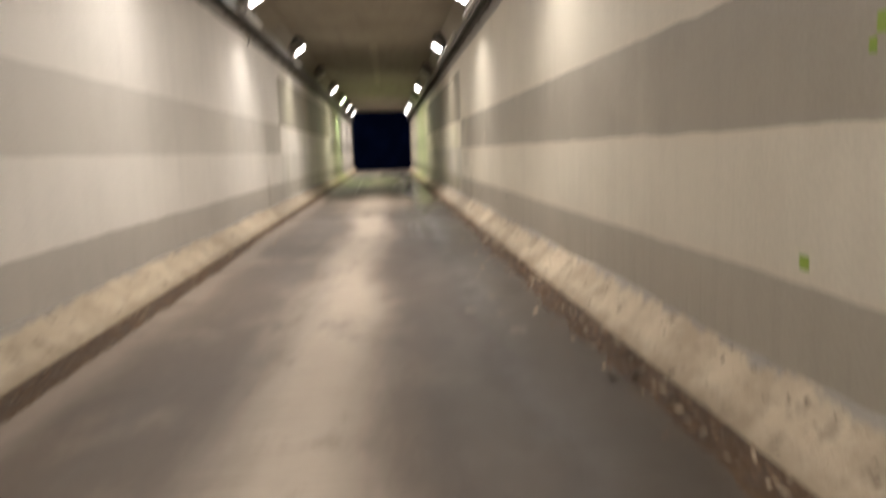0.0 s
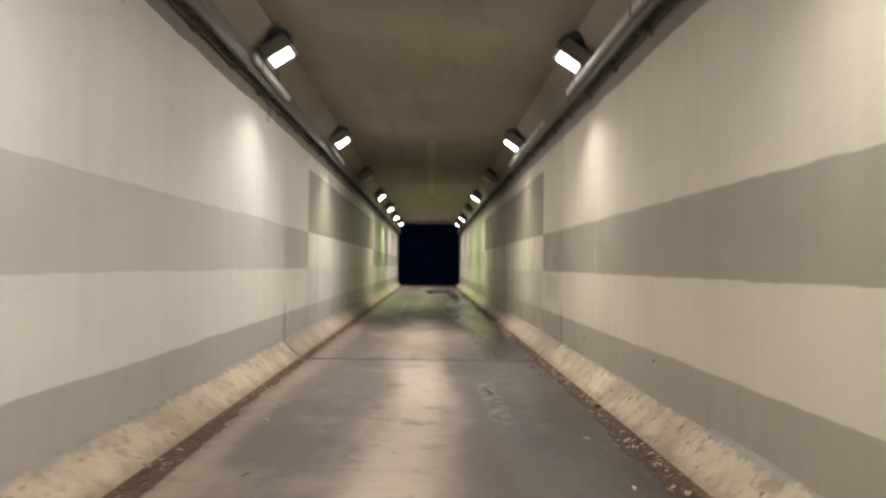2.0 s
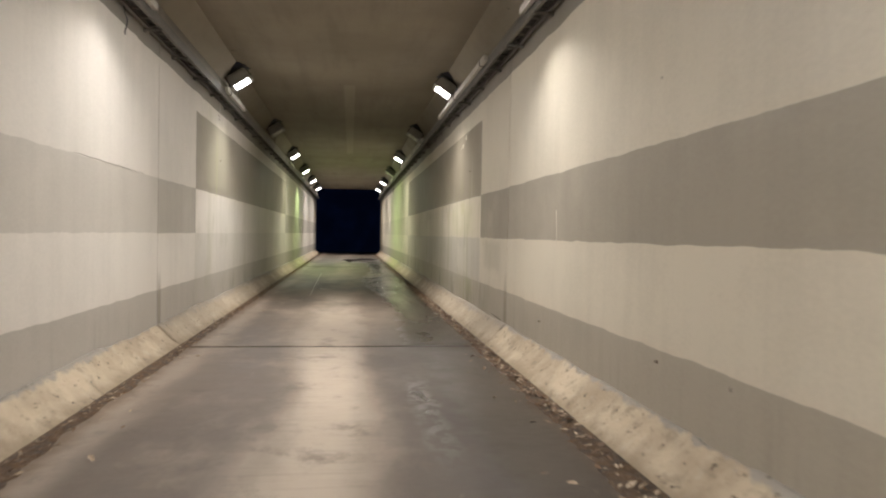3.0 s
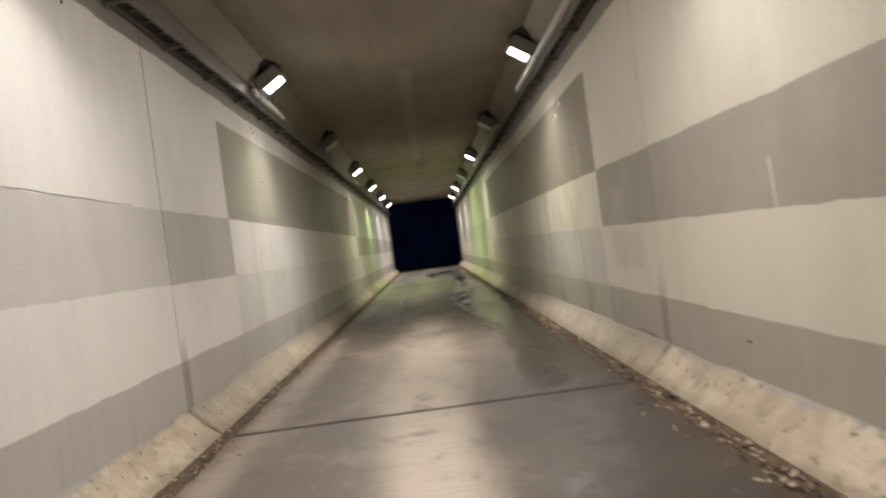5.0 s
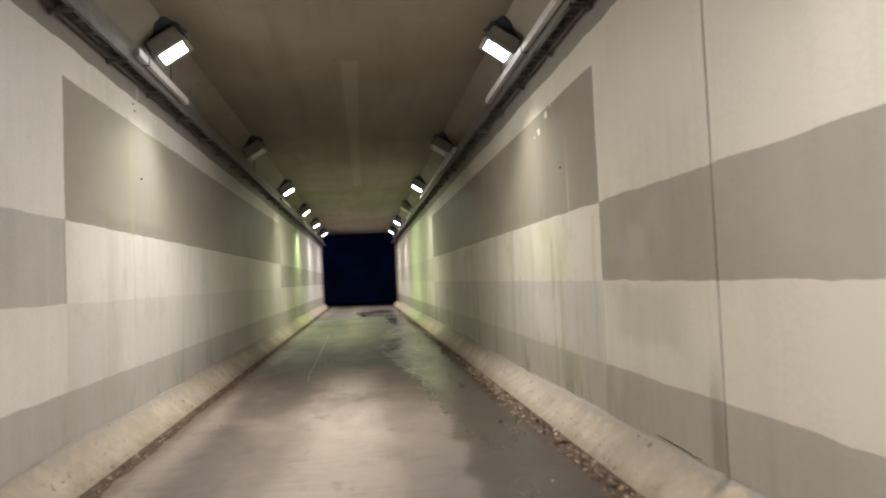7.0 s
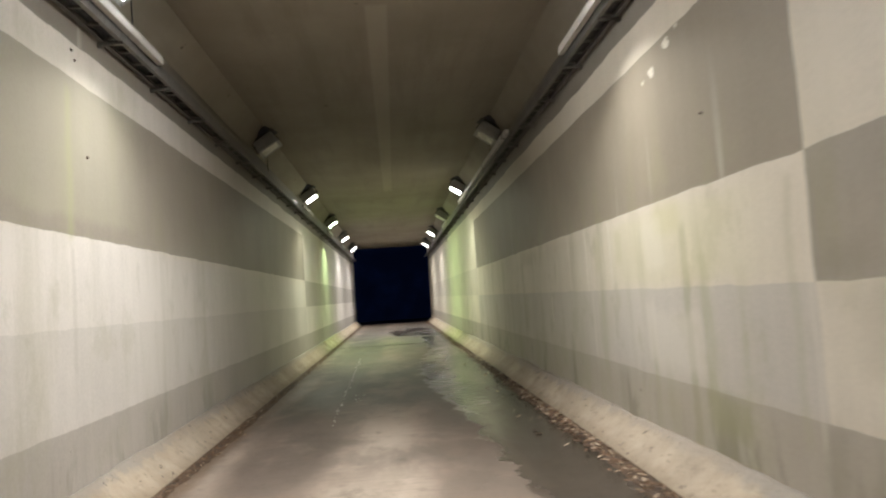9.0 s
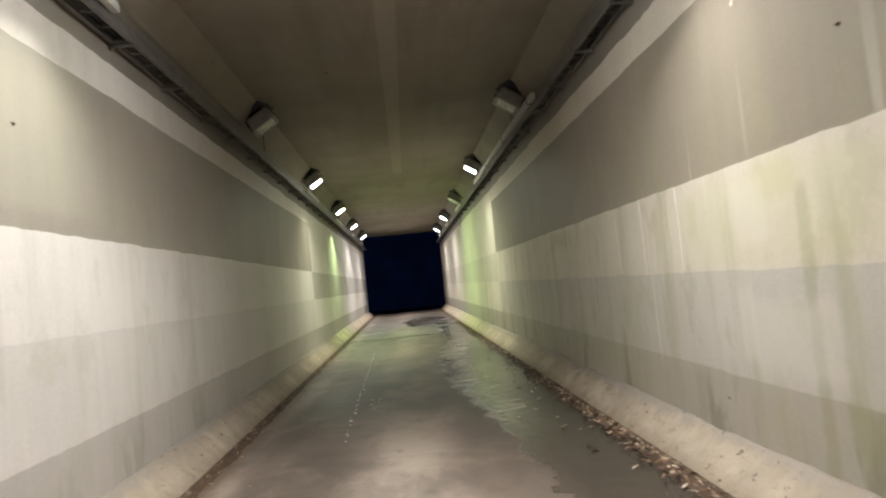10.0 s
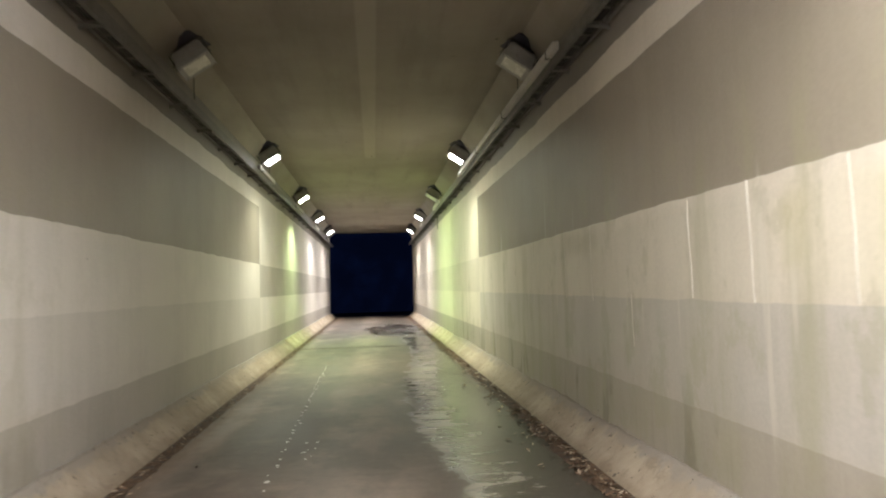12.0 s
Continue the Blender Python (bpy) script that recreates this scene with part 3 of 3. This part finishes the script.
# the lamps have aged unevenly: output of the west and the east one of each pair, 0 where it is out
OUTPUT = [(0.9, 1.0), (0.45, 0.65), (0.70, 0.94), (0.84, 1.02), (1.10, 1.28), (0.0, 0.0), (0.95, 0.72), (1.75, 0.0), (1.0, 1.1), (1.0, 1.1)]
LIT = floodlight("floodlight", "grey lit floodlight on the sloped ceiling edge", M_WHITE)
LIT_GREEN = floodlight("floodlight", "grey floodlight with a greenish glow", M_GREEN)
DEAD = floodlight("floodlight", "grey unlit floodlight with dusty glass", None)
for i, y in enumerate(LAMP_YS):
    for side in (-1, 1):
        m = aim(side, side * 1.765, y, 3.945, 33, 9)
        level = OUTPUT[i][(side + 1) // 2]
        green = i == 7 and side == -1
        copy_thing(DEAD if not level else LIT_GREEN if green else LIT, m)
        if level:
            data = beam(GREENISH if green else YELLOW if i == 6 else WHITE, POWER * level)
            new("floodlight_beam", data).matrix_world = aim(side, side * 1.57, y + 0.04, 3.87, 31, 2)
for ob in (LIT, LIT_GREEN, DEAD):
    for o in (*ob.children_recursive, ob):
        bpy.data.objects.remove(o)


# ---- cable trays, brackets, cables and trunking ----
TRAY_IN, TRAY_OUT = 1.92, 2.062
PITCH = 1.23


def tray_z(side):
    """The west tray hangs a little lower than the east one."""
    return 3.61 if side > 0 else 3.575


def ladder(side):
    tray = base("cable_tray", "galvanised ladder cable tray fixed along the wall", "cable tray", "cable trays")
    for x in (TRAY_IN, TRAY_OUT):
        bm = bmesh.new()
        a = side * x
        box(bm, a - 0.008, a + 0.008, SOUTH + 0.05, NORTH - 0.05, tray_z(side) - 0.030, tray_z(side) + 0.085)
        box(bm, a - 0.018, a + 0.018, SOUTH + 0.05, NORTH - 0.05, tray_z(side) - 0.036, tray_z(side) - 0.031)
        part("side_rail", bm, M_ZINC, tray)
    bm = bmesh.new()
    box(bm, -(TRAY_OUT - TRAY_IN) / 2 + 0.009, (TRAY_OUT - TRAY_IN) / 2 - 0.009, -0.014, 0.014, -0.010, 0.006)
    rung = mesh_of("rung", bm, M_ZINC)
    y = SOUTH + 0.2
    while y < NORTH - 0.1:
        share("rung", rung, tray, Matrix.Translation((side * (TRAY_IN + TRAY_OUT) / 2, y, tray_z(side))))
        y += PITCH / 4
    bm = bmesh.new()
    extrude(bm, [(0.185, 0.0), (0.185, 0.02), (0.0, 0.022), (0.0, -0.020), (0.010, -0.020), (0.022, -0.008)], -0.011, 0.011)
    arm = mesh_of("bracket", bm, M_ZINC)
    bm = bmesh.new()
    box(bm, -0.012, 0.0, -0.013, 0.013, -0.018, 0.024)
    plate = mesh_of("wall_plate", bm, M_ZINC)
    y = 3.70 - PITCH * 17
    while y < NORTH - 0.2:
        m = Matrix.Translation((side * (HALF - 0.013), y, tray_z(side) - 0.060)) @ Matrix.Diagonal((-side, 1, 1, 1))
        share("bracket", arm, tray, m)
        share("wall_plate", plate, tray, Matrix.Translation((side * (HALF - 0.001 if side > 0 else HALF - 0.013), y, tray_z(side) - 0.06)))
        y += PITCH
    return tray


def cable(side, x, z, radius, seed, label):
    bm = bmesh.new()
    pts = [(side * (x + 0.012 * noise.noise((seed, y * 0.35, 0))), y, z + 0.006 * noise.noise((seed, y * 0.9, 3))) for y in np.arange(SOUTH + 0.1, NORTH - 0.1, 0.45)]
    tube(bm, pts, radius, 6)
    return tagged(part("cable", bm, M_CABLE, smooth=True), label, "cable", "cables in the trays")


for side in (-1, 1):
    ladder(side)
    for k, (x, r) in enumerate(((1.942, 0.012), (1.962, 0.009), (1.982, 0.011), (2.004, 0.012), (2.024, 0.009), (2.042, 0.010))):
        cable(side, x, tray_z(side) + 0.007 + r, r, side * 5 + k, "black cable lying in the cable tray")


def trunking(side, y0, y1):
    top = base("trunking", "off-white cable trunking clipped beside the tray", "trunking", "trunking lengths beside the trays")
    bm = bmesh.new()
    a, b = sorted((side * (TRAY_IN - 0.075), side * (TRAY_IN - 0.020)))
    box(bm, a, b, y0, y1, tray_z(side) + 0.040, tray_z(side) + 0.108)
    part("channel", bm, M_TRUNK, top, bevel=0.004)
    bm = bmesh.new()
    box(bm, a - 0.003, b + 0.003, y0 + 0.01, y1 - 0.01, tray_z(side) + 0.109, tray_z(side) + 0.118)
    part("lid", bm, M_TRUNK, top, bevel=0.002)
    for y in np.arange(y0 + 0.30, y1 - 0.1, PITCH * 2):
        bm = bmesh.new()
        box(bm, a - 0.006, b + 0.006, y - 0.009, y + 0.009, tray_z(side) + 0.034, tray_z(side) + 0.122)
        part("clip", bm, M_DARK_STEEL, top, "dark steel clip")
    return top


for y0, y1 in ((-14.0, 9.0), (11.0, 15.9), (19.3, 27.1), (31.3, 33.4), (37.3, 39.2), (43.3, 45.2)):
    trunking(1, y0, y1)
for y, (west, east) in zip(LAMP_YS, OUTPUT):
    if west:
        trunking(-1, y - 0.9, y + 1.0)

# feed cables from tray to each floodlight
for y in LAMP_YS:
    for side in (-1, 1):
        bm = bmesh.new()
        pts = []
        for k in range(9):
            f = k / 8
            pts.append((side * (1.86 - 0.04 * f + 0.02 * math.sin(f * 3.1)), y + 0.30 - 0.14 * f + 0.05 * math.sin(f * math.pi), tray_z(side) + 0.06 + 0.46 * f - 0.05 * math.sin(f * math.pi)))
        tube(bm, pts, 0.006, 6)
        tagged(part("feed_cable", bm, M_CABLE, smooth=True), "thin black cable from tray to floodlight", "cable", "lamp feed cables")


def hanging_cable(side, y, drop, sway):
    bm = bmesh.new()
    pts = [(side * (2.062 + 0.015 * math.sin(k * 0.9)), y + sway * (k / 9) ** 1.6, tray_z(side) - drop * k / 9) for k in range(10)]
    tube(bm, [(side * 2.03, y - 0.02, tray_z(side) + 0.03)] + pts, 0.007, 6)
    tagged(part("loose_cable", bm, M_CABLE, smooth=True), "loose black cable end hanging off the tray", "cable")


hanging_cable(-1, 4.57, 0.36, 0.10)
hanging_cable(-1, 1.33, 0.45, 0.05)
hanging_cable(-1, 9.09, 0.30, 0.04)
hanging_cable(1, 34.32, 0.42, 0.06)


# ---- paint runs and painted lamp glints on the east wall, splashes on the floor ----
def wall_run(y, z0, z1, width, seed):
    bm = bmesh.new()
    rows = []
    for k in range(13):
        f = k / 12
        z = z1 + (z0 - z1) * f
        w = width * max(0.3, 0.6 + 0.35 * noise.noise((seed, f * 3, 0)) + 0.35 * (1 - f))
        yc = y + 0.012 * noise.noise((seed, f * 2.0, 5)) - 0.03 * f
        rows.append([bm.verts.new((HALF + dx, yc + w * u, z)) for dx, u in ((0.002, -0.5), (-0.004, -0.28), (-0.004, 0.28), (0.002, 0.5))])
    for a, b in zip(rows, rows[1:]):
        for k in range(4):
            bm.faces.new((a[k], a[(k + 1) % 4], b[(k + 1) % 4], b[k]))
    bm.faces.new(rows[0])
    bm.faces.new(rows[-1][::-1])
    tagged(part("paint_run", bm, M_RUN_GLINT), "pale dried paint run on the stained wall", "paint run", "paint runs")


for k, (y, z0, z1, w) in enumerate(((8.37, 1.30, 1.62, 0.026), (17.15, 1.34, 1.95, 0.026), (16.42, 1.32, 1.97, 0.030), (15.60, 1.33, 1.96, 0.028), (19.2, 1.28, 1.97, 0.030), (20.1, 1.30, 1.97, 0.026), (21.6, 1.24, 1.96, 0.024), (18.2, 0.95, 1.35, 0.02), (22.9, 1.33, 1.9, 0.02))):
    wall_run(y, z0, z1, w, k * 3.1)


def blot(name, at, normal_axis, size, seed, material, label, category, group, lift=0.004):
    bm = bmesh.new()
    pts = []
    for k in range(14):
        a = math.tau * k / 14
        r = size * (0.72 + 0.5 * noise.noise((seed, math.cos(a) * 1.3, math.sin(a) * 1.3)))
        u, v = r * math.cos(a), r * math.sin(a)
        pts.append((at[0], at[1] + u, at[2] + 0.7 * v) if normal_axis == "x" else (at[0] + u, at[1] + v * 1.6, at[2]))
    lowr = [bm.verts.new(p) for p in pts]
    bm.faces.new(lowr)
    ext = bmesh.ops.extrude_face_region(bm, geom=bm.faces[:])
    shift = (-lift, 0, 0) if normal_axis == "x" else (0, 0, lift)
    bmesh.ops.translate(bm, verts=[g for g in ext["geom"] if isinstance(g, bmesh.types.BMVert)], vec=shift)
    return tagged(part(name, bm, material), label, category, group)


def wall_crack(side, y0, y1, z0, z1, half_width, seed, material, label):
    bm = bmesh.new()
    pts = []
    for k in range(40):
        f = k / 39
        w = half_width * math.sin(math.pi * f) ** 0.5 * (1.0 + 0.6 * noise.noise((seed, f * 14, 3))) + 0.0006
        z = z0 + (z1 - z0) * f + 0.010 * noise.noise((seed, f * 9, 0))
        pts.append([bm.verts.new((side * (HALF - dx), y0 + (y1 - y0) * f, z + w * u)) for dx, u in ((-0.002, -1), (0.003, -0.6), (0.003, 0.6), (-0.002, 1))])
    for a, b in zip(pts, pts[1:]):
        for k in range(4):
            bm.faces.new((a[k], a[(k + 1) % 4], b[(k + 1) % 4], b[k]))
    bm.faces.new(pts[0])
    bm.faces.new(pts[-1][::-1])
    tagged(part("wall_crack", bm, material), label, "crack", "wall cracks")


wall_crack(-1, 7.9, 9.9, 1.985, 1.973, 0.0028, 2.0, M_SPLAT, "thin crack along the edge of a grey band")
wall_crack(1, 10.80, 11.46, 0.268, 0.285, 0.005, 5.0, M_SEAL, "open dark crack above the mortar kerb")


def wall_bolt(side, y, z, length):
    """A rusty stub of threaded rod with its nut, left in the wall."""
    top = base("wall_bolt", "rusty cut-off bolt stub in the painted wall", "bolt", "bolt stubs", at=(side * HALF, y, z))
    for pname, r0, x0, x1, sides in (("washer", 0.011, -0.002, 0.003, 12), ("nut", 0.008, 0.0025, 0.008, 6), ("rod", 0.004, 0.007, length * 0.6, 8)):
        bm = bmesh.new()
        tube(bm, [(-side * x0, 0, 0), (-side * x1, 0, 0)], r0, sides)
        part(pname, bm, M_RUST, top)


for side, y, z, length in ((-1, 14.29, 3.31, 0.03), (-1, 14.34, 3.25, 0.025), (-1, 14.50, 2.57, 0.03), (1, 13.45, 2.42, 0.03), (1, 6.05, 0.577, 0.035), (1, 8.91, 0.485, 0.03)):
    wall_bolt(side, y, z, length)
# bright lamp glints on the wall, put in as pale raised patches
for k, (y, z, s) in enumerate(((13.90, 3.04, 0.075), (14.22, 2.93, 0.075), (14.40, 2.90, 0.028), (13.72, 3.09, 0.03), (26.5, 3.28, 0.07))):
    blot("peeled_patch", (HALF + 0.001, y, z), "x", s, k * 2.2, M_RUN_GLINT, "pale glint of lamp light painted on the wall", "paint patch", "peeled patches")
def green_tag(y, z, w, h, seed):
    bm = bmesh.new()
    pts = [bm.verts.new((HALF + 0.001, y + u * w / 2 + 0.06 * w * noise.noise((seed, u * 3, v)), z + v * h / 2 + 0.06 * h * noise.noise((seed, u, v * 3 + 5)))) for u, v in ((-1, -1), (0, -1), (1, -1), (1, 0), (1, 1), (0, 1), (-1, 1), (-1, 0))]
    bm.faces.new(pts)
    ext = bmesh.ops.extrude_face_region(bm, geom=bm.faces[:])
    bmesh.ops.translate(bm, verts=[g for g in ext["geom"] if isinstance(g, bmesh.types.BMVert)], vec=(-0.004, 0, 0))
    tagged(part("green_mark", bm, M_GREEN_MARK), "small bright green survey mark stuck on the wall", "mark", "green marks")


for k, (y, z, w, h) in enumerate(((-1.61, 0.75, 0.068, 0.062), (-2.03, 1.67, 0.055, 0.075), (-1.985, 1.595, 0.04, 0.055))):
    green_tag(y, z, w, h, k * 4.4)
for k, (x, y, s) in enumerate(((1.23, 0.42, 0.085), (1.20, 0.95, 0.05), (1.21, 1.58, 0.05), (0.97, 1.08, 0.06))):
    blot("mortar_splat", (x, y, 0.0005), "z", s, 70 + k * 2.9, M_SPLAT, "pale dried mortar splat on the floor", "mortar splat", "mortar splats", 0.003)
rng = random.Random(7)
for k in range(46):
    y = 17.4 + 9.3 * (k / 46) + rng.uniform(-0.1, 0.1)
    blot("paint_splash", (-0.70 - 0.012 * (y - 17.5) + rng.gauss(0, 0.012), y, 0.0005), "z", rng.uniform(0.010, 0.026), k * 1.7, M_PAINT_SPOT, "white paint splash in a dotted line on the floor", "paint splash", "paint splashes", 0.003)
for k in range(9):
    blot("paint_splash", (-0.50 + rng.uniform(-0.06, 0.06), 19.5 + rng.uniform(-0.4, 0.4), 0.0005), "z", rng.uniform(0.008, 0.022), 50 + k * 1.3, M_PAINT_SPOT, "white paint splash scattered on the floor", "paint splash", "paint splashes", 0.003)


# ---- gutter dirt and leaves ----
def gutter_dirt(side, seed):
    bm = bmesh.new()
    grid = []
    y = -8.0
    while y < NORTH - 0.4:
        wide = 0.165 + 0.05 * noise.noise((seed, y * 0.5, 0)) + 0.05 * noise.noise((seed, y * 2.3, 0)) + 0.02 * noise.noise((seed, y * 8, 0))
        if side > 0:
            wide += 0.05 * max(0.0, noise.noise((seed, y * 0.22, 8)) + 0.2)
        wide += 0.06 * max(0.0, min(1.0, (8.0 - y) / 4.0))
        wide = max(0.04, (wide + 0.035 * noise.noise((seed, y * 11.0, 5))) * (0.82 if side < 0 and y > 6 else 1.0))
        line = []
        for j in range(7):
            f = j / 6
            z = 0.001 + 0.022 * math.sin(math.pi * (0.15 + 0.85 * f)) * (0.6 + 0.8 * noise.noise((seed, y * 5, f * 3)))
            line.append(bm.verts.new((side * (TOE + 0.025 - wide * f), y, max(0.002, z) if 0 < j < 6 else (0.012 if j == 0 else -0.004))))
        grid.append(line)
        y += 0.07
    for a, b in zip(grid, grid[1:]):
        for j in range(6):
            bm.faces.new((a[j], a[j + 1], b[j + 1], b[j]))
    tagged(part("gutter_dirt", bm, M_DIRT, smooth=True), "brown leaf mould and dirt along the kerb foot", "dirt", "gutter dirt", "stuff")


def leaf_geometry(verts, faces, x, y, z, size, rg):
    yaw, tip, curl = rg.uniform(0, math.tau), rg.uniform(-0.5, 0.5), rg.uniform(0.1, 0.6)
    m = Matrix.Translation((x, y, z)) @ Euler((tip, rg.uniform(-0.4, 0.4), yaw)).to_matrix().to_4x4()
    k = len(verts)
    w = size * rg.uniform(0.28, 0.5)
    for px, py, pz in ((-size / 2, 0, 0), (-size * 0.15, w / 2, curl * w * 0.5), (-size * 0.15, -w / 2, curl * w * 0.5), (size * 0.22, w * 0.42, curl * w * 0.4), (size * 0.22, -w * 0.42, curl * w * 0.4), (size / 2, 0, curl * w * 0.3), (0.03 * size, 0, 0)):
        verts.append(tuple(m @ Vector((px, py, pz))))
    faces += [(k, k + 2, k + 6), (k, k + 6, k + 1), (k + 1, k + 6, k + 3), (k + 2, k + 4, k + 6), (k + 6, k + 4, k + 5), (k + 3, k + 6, k + 5)]


def leaf_litter(side, count, seed, material, sizes, label):
    rg = random.Random(seed)
    verts, faces = [], []
    made = 0
    while made < count:
        y = rg.uniform(-7.0, 40.0)
        thick = 0.5 + 0.5 * noise.noise((seed, y * 0.45, 2)) + (0.6 if side > 0 and (abs(y - 10.3) < 0.7 or 15 < y < 21) else 0)
        if rg.random() > thick:
            continue
        off = abs(rg.gauss(0, (0.065 if side < 0 else 0.085) + (0.025 if y < 7 else 0.0)))
        leaf_geometry(verts, faces, side * (TOE - 0.02 - off), y, 0.022 + rg.uniform(0, 0.016), rg.uniform(*sizes), rg)
        made += 1
    me = bpy.data.meshes.new("leaf_litter")
    me.from_pydata(verts, [], faces)
    me.materials.append(material)
    tagged(new("leaf_litter", me), label, "leaves", "leaf litter", "stuff")


for side in (-1, 1):
    gutter_dirt(side, side * 11.0)
leaf_litter(-1, 1900, 21, M_LEAF, (0.02, 0.055), "small brown dead leaves in the gutter")
leaf_litter(1, 2600, 22, M_LEAF, (0.028, 0.080), "brown dead leaves heaped in the gutter")
leaf_litter(-1, 650, 23, M_LEAF_PALE, (0.018, 0.050), "bleached leaf scraps in the gutter")
leaf_litter(1, 1150, 24, M_LEAF_PALE, (0.026, 0.075), "bleached leaf scraps in the gutter")

rng = random.Random(5)
for k in range(70):
    verts, faces = [], []
    s = 1 if rng.random() < 0.8 else -1
    y = rng.uniform(-3.5, 24)
    leaf_geometry(verts, faces, 0, 0, 0, rng.uniform(0.04, 0.09), rng)
    low = min(v[2] for v in verts)
    me = bpy.data.meshes.new("fallen_leaf")
    me.from_pydata([(a, b, c - low) for a, b, c in verts], [], faces)
    me.materials.append(M_LEAF_PALE if rng.random() < 0.6 else M_LEAF)
    ob = tagged(new("fallen_leaf", me), "curled dry leaf lying on the concrete floor", "leaf", "fallen leaves")
    ob.location = (s * (1.55 - abs(rng.gauss(0, 0.16))), y, 0.001)
